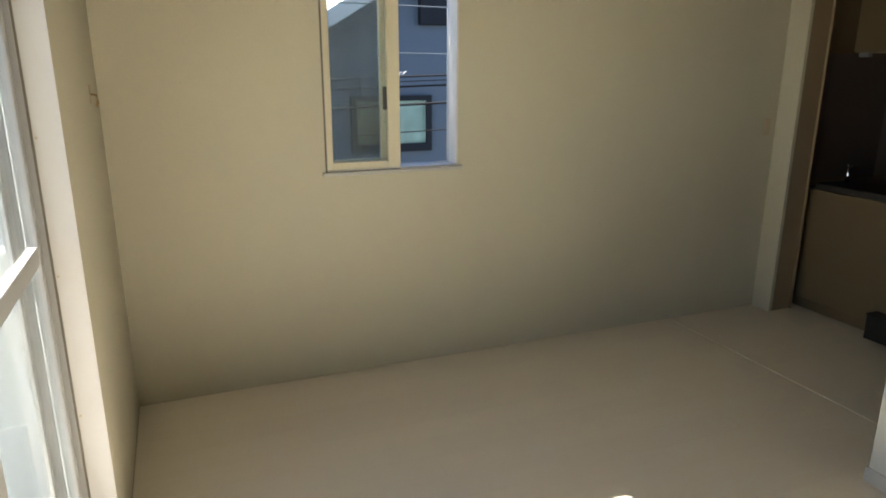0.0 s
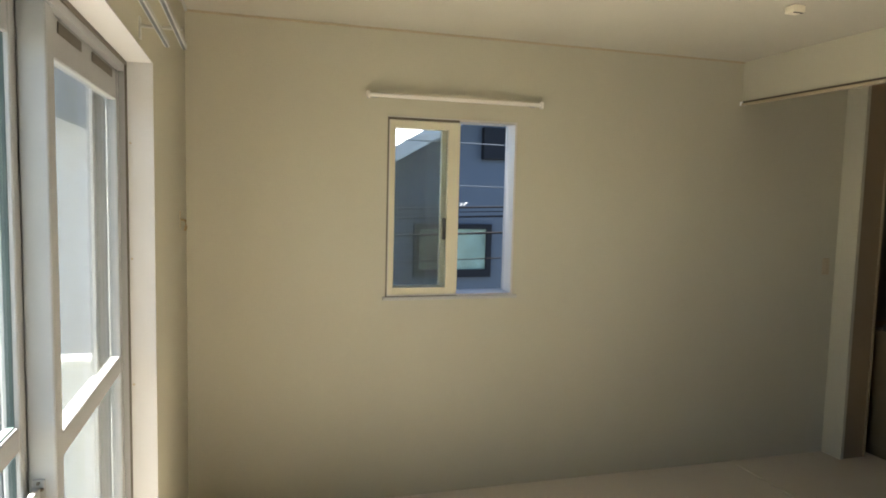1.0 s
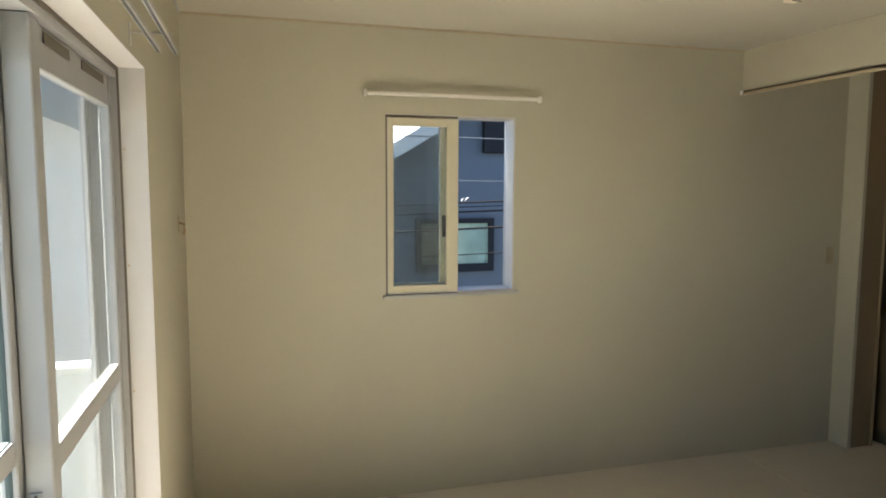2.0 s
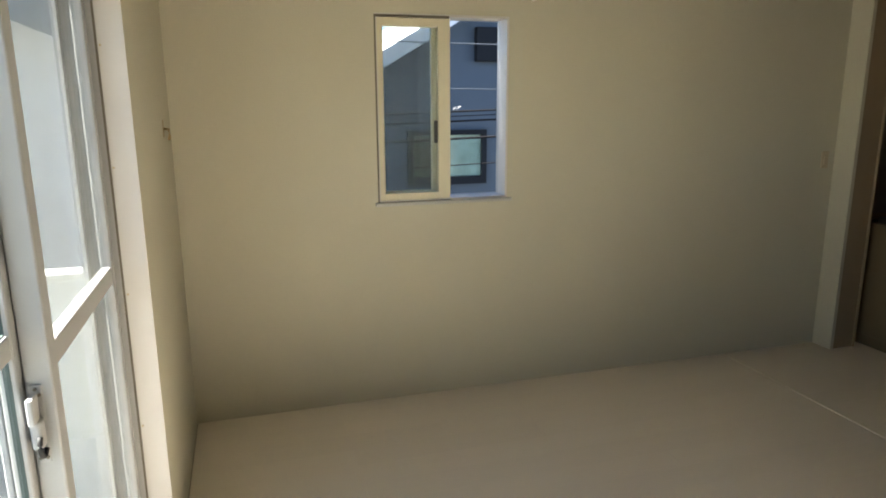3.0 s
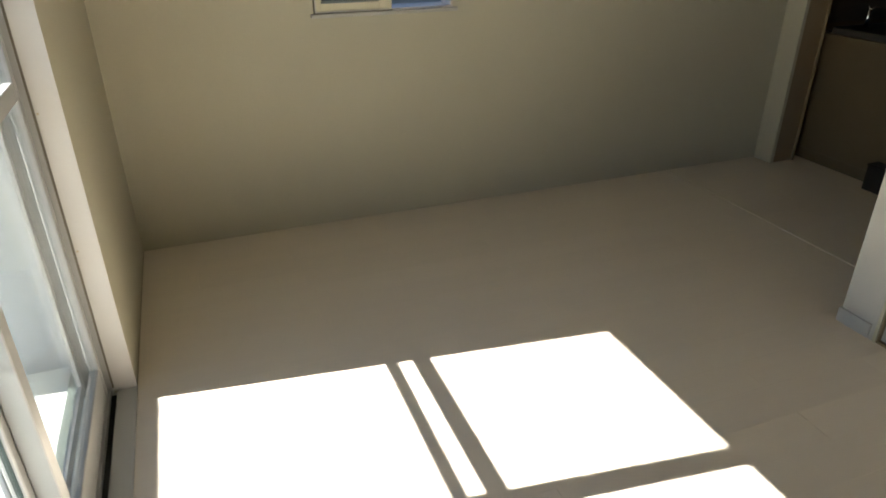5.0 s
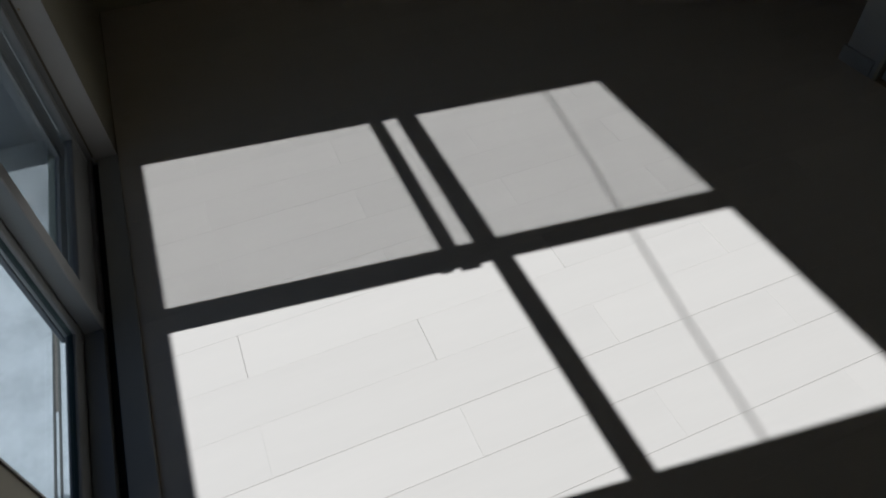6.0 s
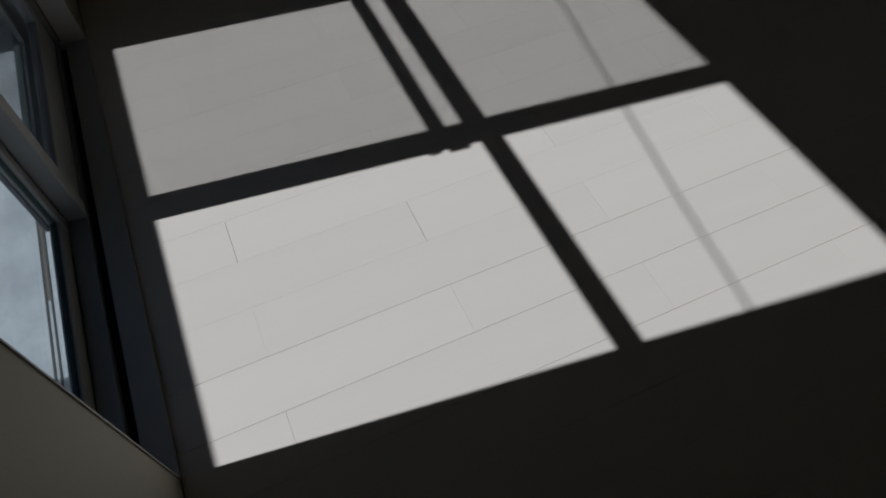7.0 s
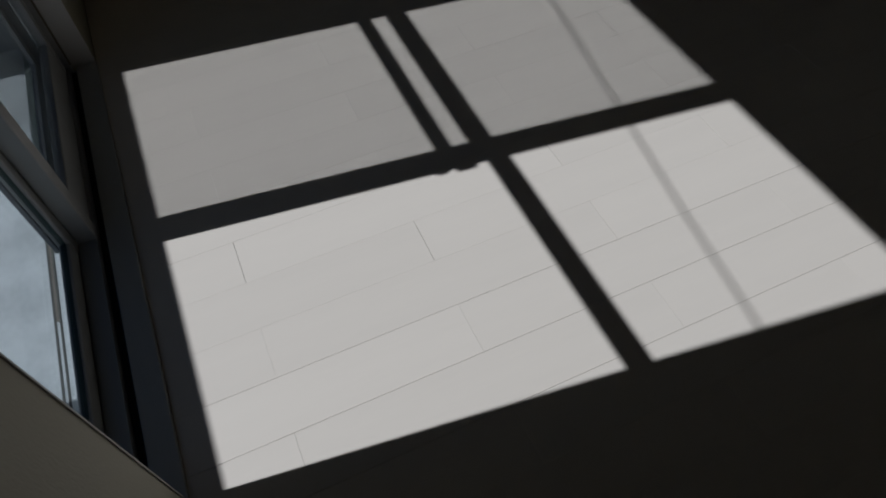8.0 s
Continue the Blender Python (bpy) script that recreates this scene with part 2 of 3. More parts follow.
cornice = structure("cornice", blocks((0, 3.0, 2.991, 3.0, H - 0.009, H)), TRIM_BEIGE, "thin brown ceiling trim", "trim")
cornice_west = structure("cornice_west", blocks((0, 0.010, SOUTH, 2.988, H - 0.010, H)), WHITE_WOOD, "thin pale ceiling trim", "trim")
baseboard_pier = structure("baseboard_pier", blocks((2.622, 2.63, 1.202, 1.343, 0, 0.06), (2.63, 3.12, 1.335, 1.343, 0, 0.06)), WHITE_WOOD, "low white skirting on the pier", "baseboard")

# the wide opening's head track and floor track
head_track = structure("head_track", blocks((2.994, 3.0, 1.32, 2.985, 2.128, 2.140)), DARK_BROWN, "dark line of a sliding-door head track", "trim")
head_lip = structure("head_lip", blocks((2.986, 3.004, 1.32, 2.985, 2.116, 2.128), (3.045, 3.06, 1.32, 2.985, 2.125, 2.135)), TRIM_BEIGE, "pale lip of the sliding-door track", "trim")
head_end_cap = structure("head_end_cap", block(2.984, 3.02, 2.986, 2.999, 2.116, 2.140, 0.003), PORCELAIN, "white end cap of the head track", "trim")
floor_track = structure("floor_track", block(3.070, 3.106, 1.345, 2.995, -0.006, 0.0045, 0.002), PALE_STRIP, "pale floor strip between two rooms", "trim")

# closet door in the east wall
closet = structure("door_1", block(2.640, 2.672, 0.40, 1.160, 0.012, 2.0, 0.002), WHITE_WOOD, "white flush closet door, shut", "door")
part("frame_lip", block(2.6225, 2.70, 1.1815, 1.1995, 0, 2.04, 0.002), WHITE_WOOD, closet, "white outer lip of the frame")
part("door_frame", blocks((2.622, 2.70, 1.168, 1.181, 0, 2.04), (2.622, 2.70, 0.35, 0.40, 0, 2.04), (2.622, 2.70, 0.40, 1.168, 2.003, 2.04)), FRAME_OLIVE, closet, "pale olive door frame")
part("door_seal", blocks((2.630, 2.645, 1.1605, 1.1678, 0.012, 2.0)), BROWN_TRIM, closet, "dark brown gap strip")
part("threshold", blocks((2.628, 2.70, 0.40, 1.168, 0, 0.009)), BROWN_TRIM, closet, "brown sill strip")

# ---- sliding glass door in the west wall ----
door = thing("door_2", (-0.1, (DY0 + DY1) / 2, 0), "white aluminium sliding glass door, shut, with mid rails", "glass door")
tagged(door, kind="structure")
part("outer_frame", blocks((-0.172, -0.072, DY1 - 0.018, DY1, -0.008, DH), (-0.172, -0.072, DY0, DY0 + 0.011, -0.008, DH), (-0.172, -0.072, DY0, DY1, DH - 0.035, DH), (-0.124, -0.080, DY0, DY1, -0.12, 0.028), (-0.080, -0.058, DY0, DY1, -0.12, 0.0), (-0.172, -0.124, DY0, DY1, -0.12, 0.020)), SASH, door)
part("track_slot", blocks((-0.079, -0.064, DY0 + 0.02, DY1 - 0.02, 0.0005, 0.004)), RUBBER, door, "dark slot of the bottom track")
part("inner_sill", block(-0.060, 0.004, DY0, DY1, 0.0, 0.012, 0.002), WHITE_WOOD, door, "pale wooden sill strip")
part("reveal_lining", blocks((-0.072, 0.003, DY1 - 0.004, DY1 + 0.0, 0.01, DH), (-0.072, 0.003, DY0, DY0 + 0.004, 0.01, DH), (-0.072, 0.003, DY0, DY1, DH - 0.004, DH)), REVEAL, door, "cream painted reveal")
part("track_gap", blocks((-0.074, -0.067, DY1 - 0.013, DY1 - 0.0045, 0.03, DH - 0.004), (-0.074, -0.067, DY0, DY1 - 0.013, DH - 0.015, DH - 0.0045)), SLOT_BROWN, door, "dark gap beside the sash")


def leaf(name, x0, x1, y0, y1, z0, z1, rail, stile0, stile1, bottom, top, label):
    """A glazed sash with stiles, bottom, top and mid rail and two panes; rail: the mid rail's bottom and top."""
    e = 0.0025
    deep = 0.010 if name == "inner_sash" else 0.0
    sash = part(name, block(x0 - deep, x1 + 0.8 * deep, y0, y0 + stile0, z0, z1, e), SASH, door, label)
    part("stile", block(x0, x1, y1 - stile1, y1, z0, z1, e), SASH, sash)
    ya, yb = y0 + stile0 - 0.001, y1 - stile1 + 0.001
    part("top_rail", block(x0 + 0.002, x1 - 0.002, ya, yb, z1 - top, z1, e), SASH, sash)
    part("bottom_rail", block(x0 + 0.002, x1 - 0.002, ya, yb, z0, z0 + bottom, e), SASH, sash)
    part("mid_rail", block(x0 + 0.002, x1 - 0.002, ya, yb, rail[0], rail[1], e), SASH, sash)
    xm = (x0 + x1) / 2
    for za, zb in ((z0 + bottom, rail[0]), (rail[1], z1 - top)):
        pane = part("pane", block(xm - 0.003, xm + 0.003, ya - 0.004, yb + 0.004, za - 0.004, zb + 0.004), GLASS, sash, "clear glass")
        pane.visible_shadow = False
        if name == "outer_sash":
            q, xa, xb = 0.0022, xm - 0.006, xm + 0.006
            ring = [(xa, xb, ya, ya + q, za, zb), (xa, xb, yb - q, yb, za, zb), (xa, xb, ya + q, yb - q, za, za + q), (xa, xb, ya + q, yb - q, zb - q, zb)]
            part("gasket", blocks(*ring), GASKET, sash, "dark glazing gasket")
    return sash


inner = leaf("inner_sash", -0.115, -0.085, 1.113, 1.866, 0.030, DH - 0.036, (1.030, 1.081), 0.051, 0.034, 0.116, 0.085, "inner sash with two vents")
outer = leaf("outer_sash", -0.157, -0.127, 0.374, 1.152, 0.022, DH - 0.036, (1.089, 1.135), 0.009, 0.067, 0.055, 0.067, "outer sash")
for ya, yb in ((1.225, 1.415), (1.525, 1.765)):
    part("vent", blocks((-0.0855, -0.0835, ya, yb, 1.868, 1.890)), SLOT_BROWN, inner, "brown slot vent")
lock = part("lock_plate", block(-0.118, -0.096, 1.109, 1.1135, 0.865, 1.025, 0.002, 2), SASH, inner, "white lock plate on the stile's edge")
part("lock_boss", block(-0.118, -0.098, 1.080, 1.110, 0.905, 0.962, 0.006, 3), SASH, lock, "white lock boss")
part("lock_tongue", block(-0.115, -0.103, 1.066, 1.105, 0.960, 1.012, 0.003, 2), SASH, lock, "white upright lock tongue")
part("crescent", rod([(-0.102, 1.094 + 0.021 * math.cos(a), 0.912 + 0.024 * math.sin(a)) for a in [math.pi * (0.70 + 1.05 * k / 10) for k in range(11)]], 0.005, 8), RUBBER, lock, "black crescent lever")
for x, z in ((-0.113, 0.877), (-0.101, 0.877), (-0.113, 1.006), (-0.101, 1.006), (-0.107, 1.018)):
    part("screw", rod([(x, 1.108, z), (x, 1.1045, z)], 0.0032, 8), SLOT_BROWN, lock, "dark screw")
for z in (0.55, 0.98, 1.36, 1.70):
    part("screw_cap", rod([(-0.060, DY1 - 0.0042, z), (-0.060, DY1 - 0.007, z)], 0.0035, 10), TRIM_BEIGE, door, "small beige screw cap")
# insect screen on the outside of the far half
screen = part("screen_frame", blocks((-0.165, -0.150, 1.842, 1.8738, 0.05, 1.91), (-0.165, -0.150, 1.153, 1.842, 0.05, 0.09), (-0.165, -0.150, 1.153, 1.842, 1.87, 1.91), (-0.165, -0.150, 1.153, 1.842, 0.987, 1.023)), STUCCO, door, "sliding insect screen")
part("screen_stile", block(-0.172, -0.1595, 1.088, 1.1298, 0.05, 1.91, 0.002), PANEL_GREY, screen, "grey screen edge")
THREAD, PITCH = 0.00035, 0.0040
y_threads = [(-0.1581, -0.1580, 1.128 + PITCH * k - THREAD, 1.128 + PITCH * k + THREAD, 0.07, 1.89) for k in range(180)]
z_threads = [(-0.1579, -0.1578, 1.126, 1.846, 0.085 + PITCH * k - 0.0006, 0.085 + PITCH * k + 0.0006) for k in range(448)]
tagged(part("mesh", blocks(*y_threads, *z_threads), THREAD_GREY, screen, "grey woven insect mesh"), kind="stuff")

# added box outside over the door, out of view: its edge ends the sun patch
sun_blocker = structure("sun_blocker", block(-0.302, -0.173, 0.10, 2.10, 1.967, 2.24, 0.006), STUCCO, "added unseen box over the balcony door that cuts the sun patch", "shutter box")

# ---- double curtain rail over the glass door ----
crail = thing("curtain_rail", (0.05, 1.15, 1.98), "white double curtain rail on the wall", "curtain rail")
for x, z in ((0.050, 1.975), (0.095, 1.972)):
    part("rail", blocks((x - 0.0065, x + 0.0065, 0.2, 1.825, z - 0.004, z + 0.010)), WHITE_WOOD, crail)
    part("slot", blocks((x - 0.0035, x + 0.0035, 0.2, 1.827, z - 0.0055, z - 0.004)), DARK_METAL, crail, "dark rail slot")
for y in (0.35, 1.0, 1.66):
    part("bracket", blocks((0.0, 0.004, y - 0.012, y + 0.012, 1.955, 2.010), (0.004, 0.104, y - 0.009, y + 0.009, 1.986, 1.991)), STEEL, crail, "small steel bracket")

# ---- small window in the north wall ----
win = thing("window_1", (1.275, 3.085, WZ0), "small sliding window, half open, cream sashes", "window")
tagged(win, kind="structure")
t = 0.010
part("lining", blocks((WX1 - t, WX1 + 0.0, 2.997, 3.10, WZ0, WZ1), (WX0, WX0 + t, 2.997, 3.10, WZ0, WZ1), (WX0 + t, WX1 - t, 2.997, 3.10, WZ1 - t, WZ1), (WX0 + t, WX1 - t, 2.997, 3.10, WZ0, WZ0 + t)), REVEAL, win, "white painted reveal lining")
part("sill", block(WX0 - 0.016, WX1 + 0.024, 2.984, 3.0, WZ0 - 0.016, WZ0 + 0.001, 0.002), WHITE_WOOD, win, "thin white sill")
part("frame", blocks((WX0, WX0 + 0.010, 3.10, 3.16, WZ0, WZ1), (WX1 - 0.010, WX1, 3.10, 3.128, WZ0, WZ1), (WX0 + 0.01, WX1 - 0.01, 3.10, 3.128, WZ0, WZ0 + 0.012), (WX0 + 0.01, WX1 - 0.01, 3.10, 3.128, WZ1 - 0.006, WZ1), (WX0 - 0.02, WX1 + 0.02, 3.132, 3.24, WZ1 + 0.002, WZ1 + 0.010)), SASH, win, "white aluminium frame")


def pane_sash(name, x0, x1, y0, y1, z0, z1, left, right, rails, material, label):
    s = part(name, block(x0, x0 + left, y0, y1, z0, z1, 0.002), material, win, label)
    part("stile", block(x1 - right, x1, y0, y1, z0, z1, 0.002), material, s)
    part("top_rail", block(x0 + left - 0.001, x1 - right + 0.001, y0 + 0.001, y1 - 0.001, z1 - rails, z1, 0.002), material, s)
    part("bottom_rail", block(x0 + left - 0.001, x1 - right + 0.001, y0 + 0.001, y1 - 0.001, z0, z0 + rails, 0.002), material, s)
    ym = (y0 + y1) / 2
    g = part("pane", blocks((x0 + left - 0.004, x1 - right + 0.004, ym - 0.0025, ym + 0.0025, z0 + rails - 0.004, z1 - rails + 0.004)), GLASS_HAZY, s, "clear glass")
    g.visible_shadow = False
    return s


front = pane_sash("inner_sash", 0.938, 1.306, 3.002, 3.032, 1.053, 1.931, 0.030, 0.062, 0.040, CREAM_SASH, "cream inner sash slid aside")
back = pane_sash("outer_sash", 0.955, 1.285, 3.055, 3.083, 1.063, 1.928, 0.028, 0.060, 0.034, CREAM_SASH, "cream outer sash behind it")
part("pull", block(1.222, 1.242, 3.002, 3.012, 1.338, 1.448, 0.003), DARK_METAL, front, "dark recessed pull")
# solid brown strips paint the shadow line at the sash's top, left and bottom
part("shadow_gap", blocks((0.930, 1.300, 2.996, 3.006, 1.932, 1.943), (0.930, 0.9375, 2.996, 3.006, 1.049, 1.932), (0.938, 1.306, 2.996, 3.006, 1.0485, 1.0525)), SLOT_BROWN, win, "dark strips painting the shadow line round the sash")
mesh_frame = part("insect_screen", blocks((0.965, 0.985, 3.145, 3.205, 1.06, 1.935), (1.295, 1.312, 3.145, 3.222, 1.06, 1.935)), SASH, win, "insect screen")
part("mesh", blocks((0.985, 1.30, 3.1495, 3.1505, 1.085, 1.925)), SCREEN_FINE, mesh_frame, "grey mesh")

# ---- curtain rod over the small window ----
crod = thing("curtain_rod", (1.275, 2.97, 2.045), "white curtain rail over the small window", "curtain rail")
part("rail", block(0.828, 1.717, 2.937, 2.955, 2.028, 2.045, 0.004, 2), ROD_WHITE, crod)
for x in (0.822, 1.723):
    part("end_cap", block(x - 0.008, x + 0.008, 2.933, 2.959, 2.020, 2.053, 0.004, 2), ROD_WHITE, crod, "white end cap")
for x in (0.86, 1.69):
    part("bracket", blocks((x - 0.012, x + 0.012, 2.955, 3.0, 2.030, 2.042)), WHITE_WOOD, crod)

# ---- small fittings ----
hook = thing("wall_hook", (0.0, 2.69, 1.42), "small brown tassel hook on the wall", "hook")
part("plate", block(0.0, 0.004, 2.683, 2.697, 1.405, 1.475, 0.0015), TRIM_BEIGE, hook)
part("hook_arm", rod([(0.004, 2.69, 1.44), (0.022, 2.69, 1.437), (0.024, 2.69, 1.41), (0.020, 2.69, 1.395)], 0.005, 8), SWITCH_BROWN, hook, "brown hook")
sw = thing("light_switch", (3.69, 3.0, 1.18), "brownish light switch plate on the wall", "switch")
part("plate", block(3.662, 3.716, 2.993, 3.0, 1.130, 1.232, 0.003), TRIM_BEIGE, sw)
part("rocker", block(3.677, 3.701, 2.989, 2.994, 1.152, 1.210, 0.002), TRIM_BEIGE, sw)
rose = thing("ceiling_socket", (2.39, 2.0, H), "ivory ceiling lamp socket with no lamp", "lamp socket")
part("body", block(2.362, 2.418, 1.972, 2.028, H - 0.030, H, 0.006, 2), IVORY, rose)
part("contact_slot", blocks((2.368, 2.412, 1.978, 1.986, H - 0.032, H - 0.0295)), RUBBER, rose, "dark slot")

# ---- kitchen corner ----
KX = 4.02
filler = tagged(part("corner_strip", block(3.941, 3.954, 2.852, 2.8645, 0.0, H, 0.002), BROWN_TRIM), "thin brown upright trim strip on the wall's edge", "trim strip")
unit = thing("kitchen_base_cabinet", (4.3, 2.56, 0), "kitchen base cabinet, beige laminate with shade in its colour", "cabinet")
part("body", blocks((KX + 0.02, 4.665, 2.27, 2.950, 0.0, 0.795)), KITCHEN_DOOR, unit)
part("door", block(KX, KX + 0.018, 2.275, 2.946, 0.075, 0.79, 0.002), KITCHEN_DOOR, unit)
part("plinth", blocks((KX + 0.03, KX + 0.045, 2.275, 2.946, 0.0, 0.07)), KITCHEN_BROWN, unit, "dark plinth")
worktop = tagged(part("worktop", block(KX - 0.012, 4.668, 2.262, 2.852, 0.797, 0.835, 0.004), COUNTER), "dark stone-look kitchen worktop on the cabinet", "worktop")
tap = thing("tap", (4.20, 2.79, 0.835), "chrome kitchen tap on the worktop", "tap")
part("body", rod([(4.20, 2.79, 0.835), (4.20, 2.79, 0.930)], 0.012, 12), CHROME, tap)
part("spout", rod([(4.20, 2.79, 0.922), (4.225, 2.785, 0.940), (4.29, 2.775, 0.938), (4.305, 2.772, 0.925)], 0.006, 10), CHROME, tap)
part("lever", rod([(4.20, 2.79, 0.930), (4.195, 2.80, 0.950)], 0.005, 8), CHROME, tap)
cup = thing("soap_holder", (4.63, 2.80, 0.92), "small white soap holder on the backsplash", "soap holder")
part("dish", block(4.60, 4.655, 2.775, 2.825, 0.915, 0.930, 0.004), GREY_CERAMIC, cup)
part("back_plate", block(4.645, 4.656, 2.775, 2.825, 0.915, 0.965, 0.003), GREY_CERAMIC, cup)
splash = structure("backsplash", blocks((4.655, 4.67, SOUTH, 2.950, 0.84, 1.62), (4.0, 4.655, 2.943, 2.955, 0.84, 1.62)), SPLASH, "dark brown kitchen backsplash", "backsplash")
upper = thing("wall_cabinet", (4.48, 2.7, 1.63), "wall cabinet, beige laminate with shade in its colour", "cabinet")
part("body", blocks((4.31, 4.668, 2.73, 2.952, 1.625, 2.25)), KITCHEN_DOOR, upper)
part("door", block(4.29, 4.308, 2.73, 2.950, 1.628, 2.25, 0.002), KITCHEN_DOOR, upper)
hood = thing("range_hood", (4.45, 2.5, 1.63), "dark brown cooker hood cabinet", "cooker hood")
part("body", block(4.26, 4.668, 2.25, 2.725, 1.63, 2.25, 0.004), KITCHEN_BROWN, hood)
lamp = thing("cabinet_light", (4.33, 3.0, 1.6), "small white light under the wall cabinet", "lamp")
part("lamp_body", block(4.32, 4.36, 2.875, 2.940, 1.600, 1.625, 0.004), GREY_CERAMIC, lamp)
bin_ = thing("black_box", (3.97, 2.26, 0), "small black box on the floor against the cabinet", "box")
part("body", block(3.928, 4.014, 2.17, 2.328, 0.0, 0.145, 0.006, 2), RUBBER, bin_)
part("lid", block(3.924, 4.016, 2.166, 2.332, 0.145, 0.157, 0.004), RUBBER, bin_)

# ---- outside, west: balcony ----
ground = structure("ground", blocks((-80, 80, -80, 80, -3.4, -3.2)), GROUND, "grey ground below", "ground")
balcony = structure("balcony_floor", blocks((-1.7, -0.175, -2.0, 2.42, -0.30, -0.12)), CONCRETE, "pale concrete balcony floor with a drain line", "balcony")
for x in (-0.250, -0.264):
    part("drain_groove", blocks((x - 0.003, x + 0.003, -2.0, 2.3, -0.12, -0.1185)), GROOVE, balcony, "thin dark groove")
part("drain_stain", blocks((-0.261, -0.253, 1.02, 1.60, -0.12, -0.1192)), GROOVE_STAIN, balcony, "brownish dirt between the grooves")
# flat dark grey-green strip between the grooves and the house wall
dark_strip = tagged(part("dark_floor_strip", block(-0.266, -0.186, 1.60, 2.295, -0.119, -0.100, 0.004), STRIP_TEAL), "dark grey-green strip on the balcony floor", "mat")
parapet = structure("balcony_end_wall", blocks((-0.56, -0.175, 2.30, 2.42, -0.12, 0.935)), END_WALL, "balcony end wall, white plaster with cool light in its colour", "parapet")
part("side_panel", block(-1.7, -0.562, 2.335, 2.365, -0.12, 0.935, 0.002), BAY_GREY, parapet, "grey metal side panel")
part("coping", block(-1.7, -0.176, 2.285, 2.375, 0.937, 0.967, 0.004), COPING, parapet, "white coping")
railing = thing("balcony_railing", (-1.0, 0.2, -0.12), "white balcony railing with a fine mesh infill", "railing")
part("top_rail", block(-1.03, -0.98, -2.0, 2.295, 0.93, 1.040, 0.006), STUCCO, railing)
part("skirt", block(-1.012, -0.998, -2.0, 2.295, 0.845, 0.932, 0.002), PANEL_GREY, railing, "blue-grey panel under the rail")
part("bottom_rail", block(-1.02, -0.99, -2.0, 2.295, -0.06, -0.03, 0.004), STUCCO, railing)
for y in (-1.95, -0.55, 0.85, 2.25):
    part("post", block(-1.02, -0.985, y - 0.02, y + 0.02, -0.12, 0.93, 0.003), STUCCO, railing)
bars = [(-1.007, -1.005, -1.99 + 0.008 * k, -1.9892 + 0.008 * k, -0.03, 0.93) for k in range(535)]
bars += [(-1.005, -1.003, -2.0, 2.29, -0.025 + 0.008 * k, -0.0242 + 0.008 * k) for k in range(119)]
tagged(part("mesh_infill", blocks(*bars), PANEL_GREY, railing, "grey wire mesh panel"), kind="stuff")
white_house = thing("white_house", (-4, 6, -3.2), "white plastered neighbouring house with a grey roof", "house")
bm = bmesh.new()
prof = [(-9, -3.2), (-0.55, -3.2), (-0.55, 1.90), (-9, 5.35)]
a = [bm.verts.new((x, 5.2, z)) for x, z in prof]
b = [bm.verts.new((x, 10, z)) for x, z in prof]
bm.faces.new(a)
bm.faces.new(b[::-1])
for k in range(4):
    bm.faces.new((a[k], a[(k + 1) % 4], b[(k + 1) % 4], b[k]))
part("wall", bm, WHITE_PLASTER, white_house)
bm = bmesh.new()
prof = [(-9, -3.2), (-1.30, -3.2), (-1.30, 2.12), (-9, 5.25)]
a = [bm.verts.new((x, 5.08, z)) for x, z in prof]
b = [bm.verts.new((x, 5.197, z)) for x, z in prof]
bm.faces.new(a)
bm.faces.new(b[::-1])
for k in range(4):
    bm.faces.new((a[k], a[(k + 1) % 4], b[(k + 1) % 4], b[k]))
part("clad_bay", bm, BAY_GREY, white_house, "grey-blue clad bay")
bm = bmesh.new()
vs = [bm.verts.new(p) for p in ((-9, 4.9, 5.3), (-0.45, 4.9, 1.81), (-0.45, 10, 1.81), (-9, 10, 5.3), (-9, 4.9, 5.9), (-0.45, 4.9, 2.5), (-0.45, 10, 2.5), (-9, 10, 5.9))]
for f in ((0, 1, 2, 3), (4, 7, 6, 5), (0, 4, 5, 1), (1, 5, 6, 2), (2, 6, 7, 3), (3, 7, 4, 0)):
    bm.faces.new([vs[i] for i in f])
part("roof", bm, ROOF_GREY, white_house, "grey roof")
line = thing("clothes_line", (-0.7, 1.0, 1.96), "thin clothes line on two wall arms", "clothes line")
part("wire", rod([(-0.775, -0.55, 1.962), (-0.703, 0.46, 1.955), (-0.653, 0.82, 1.953), (-0.608, 1.10, 1.953), (-0.561, 1.40, 1.954), (-0.521, 1.66, 1.955), (-0.461, 2.15, 1.962)], 0.0028, 8), CABLE, line)
for y, x in ((-0.55, -0.84), (2.15, -0.52)):
    part("arm", block(x, -0.17, y - 0.01, y + 0.01, 1.965, 1.985, 0.003), SASH, line, "white wall arm")

# ---- outside, north: neighbouring house ----
HY = 7.0
house = thing("grey_house", (4, 9, -3.2), "grey-blue sided neighbouring house with a pale gable edge", "house")


def gable(x):
    return 1.92 + (x - 1.82) * 0.585


bm = bmesh.new()
prof = [(0.9, -3.2), (8.1, -3.2), (8.1, gable(0.9)), (4.5, gable(4.5)), (0.9, gable(0.9))]
a = [bm.verts.new((x, HY, z)) for x, z in prof]
b = [bm.verts.new((x, HY + 7, z)) for x, z in prof]
bm.faces.new(a)
bm.faces.new(b[::-1])
for k in range(5):
    bm.faces.new((a[k], a[(k + 1) % 5], b[(k + 1) % 5], b[k]))
part("wall", bm, SIDING, house)
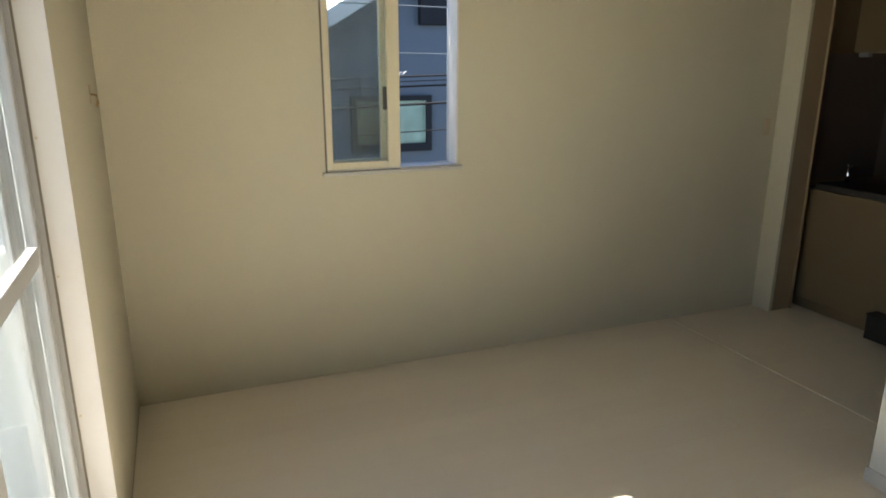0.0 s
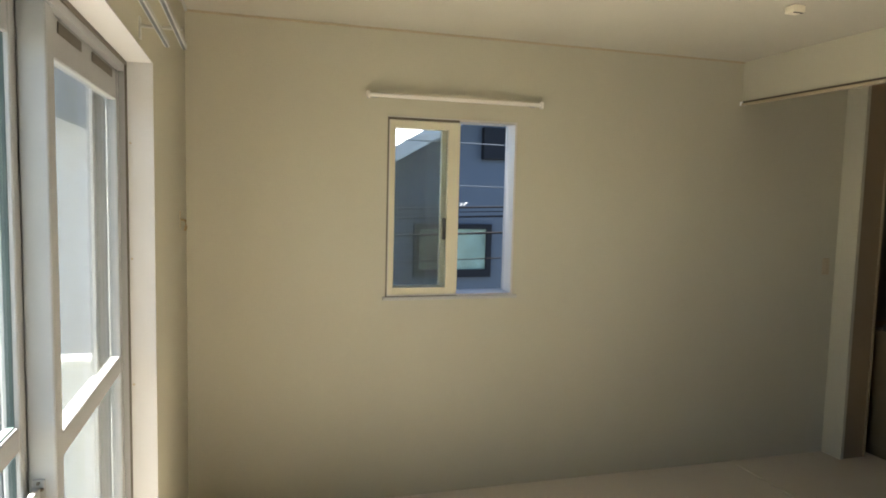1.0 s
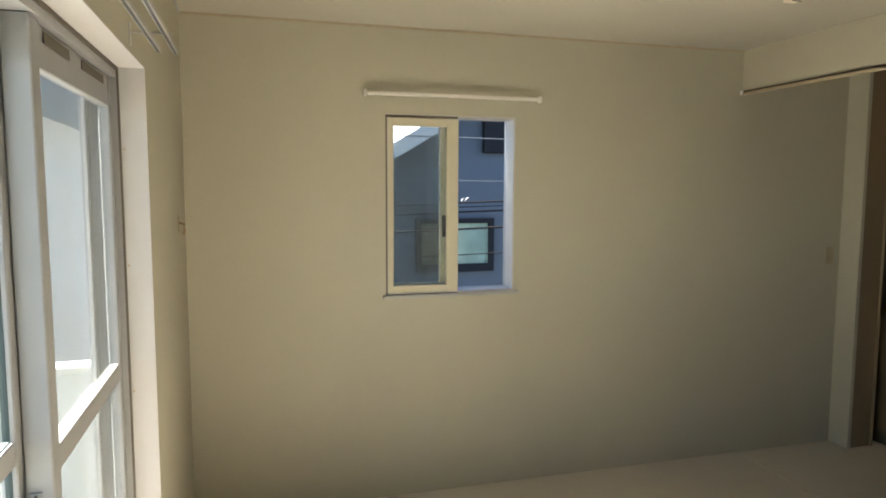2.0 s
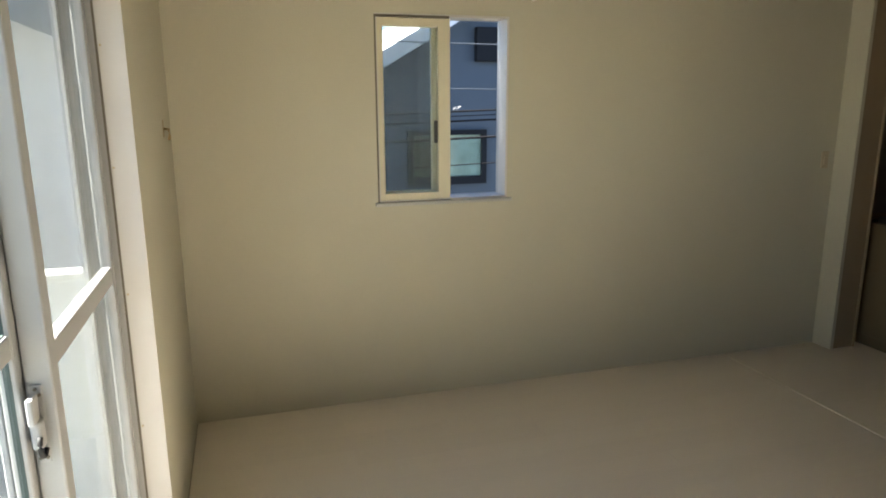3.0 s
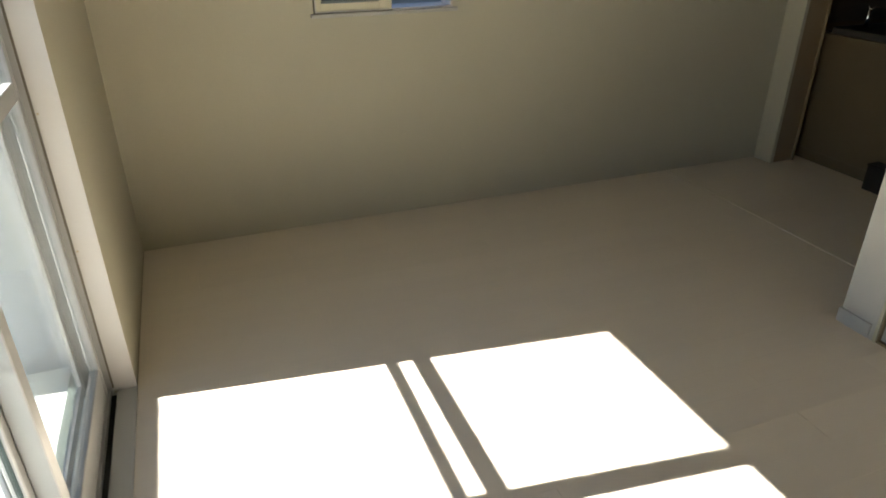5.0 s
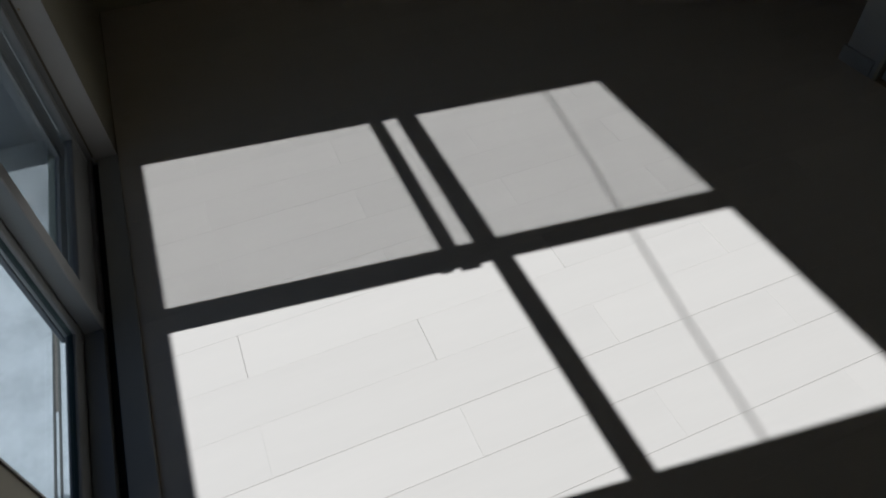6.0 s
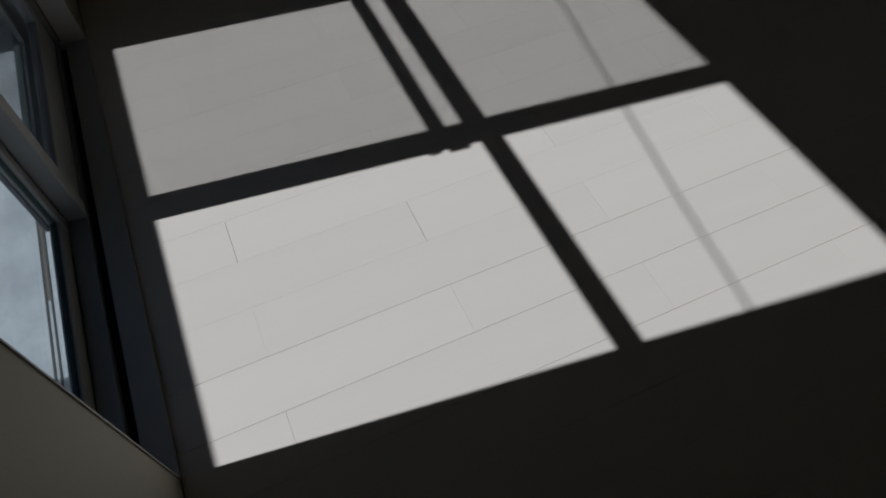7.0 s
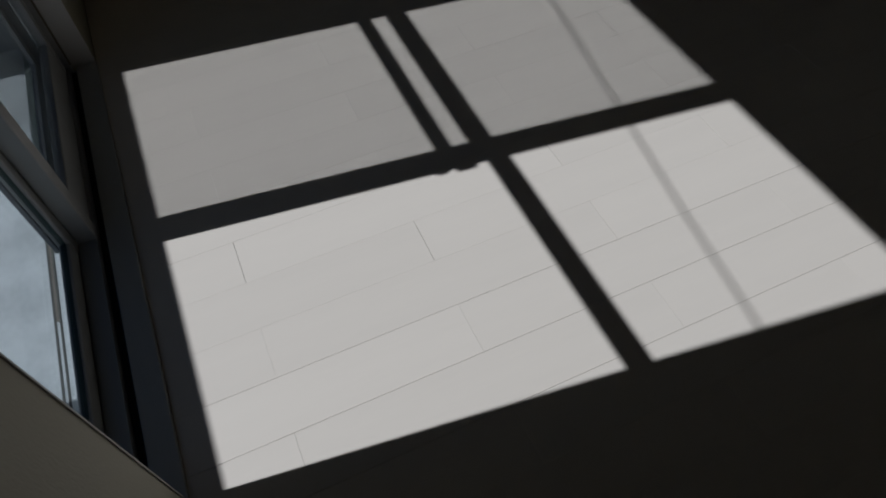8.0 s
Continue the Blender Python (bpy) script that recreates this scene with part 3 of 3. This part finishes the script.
for side in (1, -1):
    bm = bmesh.new()
    pts = [(x if side > 0 else 9 - x, z) for x, z in ((0.4, gable(0.4) - 0.0), (4.5, gable(4.5)), (4.5, gable(4.5) + 0.17), (0.4, gable(0.4) + 0.17))]
    a = [bm.verts.new((x, HY - 0.35, z)) for x, z in pts]
    b = [bm.verts.new((x, HY + 7.3, z)) for x, z in pts]
    bm.faces.new(a)
    bm.faces.new(b[::-1])
    for k in range(4):
        bm.faces.new((a[k], a[(k + 1) % 4], b[(k + 1) % 4], b[k]))
    part("roof", bm, ROOF_WHITE, house, "pale metal roof")
UX, UZ = -0.03, -0.075
hw = part("window", blocks((2.085 + UX, 3.005 + UX, HY - 0.05, HY + 0.0, 1.245 + UZ, 1.30 + UZ), (2.085 + UX, 3.005 + UX, HY - 0.05, HY, 0.69 + UZ, 0.78 + UZ), (2.085 + UX, 2.145 + UX, HY - 0.05, HY, 0.78 + UZ, 1.245 + UZ), (2.945 + UX, 3.005 + UX, HY - 0.05, HY, 0.78 + UZ, 1.245 + UZ)), BLACK_FRAME, house, "black-framed window")
part("blind", blocks((2.145 + UX, 2.945 + UX, HY - 0.012, HY - 0.006, 0.78 + UZ, 1.245 + UZ)), CURTAIN_TEAL, hw, "pale teal blind behind glass")
part("pane", blocks((2.145 + UX, 2.945 + UX, HY - 0.030, HY - 0.025, 0.78 + UZ, 1.245 + UZ)), GLASS, hw)
part("vent", block(2.835, 3.16, HY - 0.08, HY, 1.965, 2.33, 0.01), BLACK_FRAME, house, "dark vent hood")
for z, r, m_ in ((1.462, 0.008, CABLE), (1.425, 0.004, CABLE), (1.385, 0.008, CABLE), (1.245, 0.010, CABLE), (1.030, 0.005, CABLE), (1.985, 0.005, PALE_CABLE), (1.635, 0.004, PALE_CABLE)):
    w = thing("street_cable", (2.1, 5, z), "pale thin overhead cable between houses" if m_ is PALE_CABLE else "black overhead cable between houses", "cable", "cables between the houses")
    sag = [(1.1 + 0.2 * k, 5, z + 0.006 * (k - 5) * (1 if z < 1.5 else -0.4)) for k in range(11)]
    part("wire", rod([(0.2, 3.129, z - 0.05), *sag, (7.0, HY, z + 0.1)], r, 6), m_, w)
    if abs(z - 1.462) < 0.001:
        part("insulator", rod([(1.955, 4.99, 1.470), (1.97, 4.99, 1.492), (1.985, 4.99, 1.470), (2.0, 4.99, 1.494), (2.02, 4.99, 1.498)], 0.0035, 8), GREY_CERAMIC, w, "white insulator")

# ---- floor planks ----
PW, PL = 0.1405, 0.90


def plank_mesh(length, width, low, end):
    """A board; low and end: the joint left open along its low side and at its start."""
    me = bpy.data.meshes.new("plank")
    c = 0.00012
    x0, x1, y0, y1 = end, length - 0.00008, low, width - 0.00008
    v = [(x0, y0, -0.014), (x1, y0, -0.014), (x1, y1, -0.014), (x0, y1, -0.014),
         (x0, y0, -c), (x1, y0, -c), (x1, y1, -c), (x0, y1, -c),
         (x0, y0 + c, 0), (x1, y0 + c, 0), (x1, y1 - c, 0), (x0, y1 - c, 0)]
    f = [(0, 1, 5, 4), (1, 2, 6, 10, 9, 5), (2, 3, 7, 6), (3, 0, 4, 8, 11, 7), (4, 5, 9, 8), (6, 7, 11, 10), (8, 9, 10, 11), (3, 2, 1, 0)]
    me.from_pydata(v, [], f)
    me.materials.append(PLANK)
    return me


plank_cache, chance = {}, random.Random(5)
first = int(math.floor((SOUTH - 0.834) / PW))
row = first
while 0.834 + row * PW < 3.0:
    ya, yb = 0.834 + row * PW, 0.834 + (row + 1) * PW
    ya, yb = max(ya, SOUTH), min(yb, 3.0)
    low = 0.0006 if row in (-2, -3, -4) else chance.choice((0.00008, 0.0001, 0.0002))
    x = (0.238 if row % 2 == 0 else 0.69) - PL
    while x < 4.67:
        xa, xb = max(x, 0.002), min(x + PL, 4.67)
        if xb - xa > 0.01:
            end = 0.0009 if row in (-1, 0) else chance.choice((0.0001, 0.0002, 0.0004))
            key = (round(xb - xa, 4), round(yb - ya, 4), low, end)
            if key not in plank_cache:
                plank_cache[key] = plank_mesh(*key)
            ob = new("plank", plank_cache[key])
            ob.location = (xa, ya, 0)
            ob.parent = floor
        x += PL
    row += 1
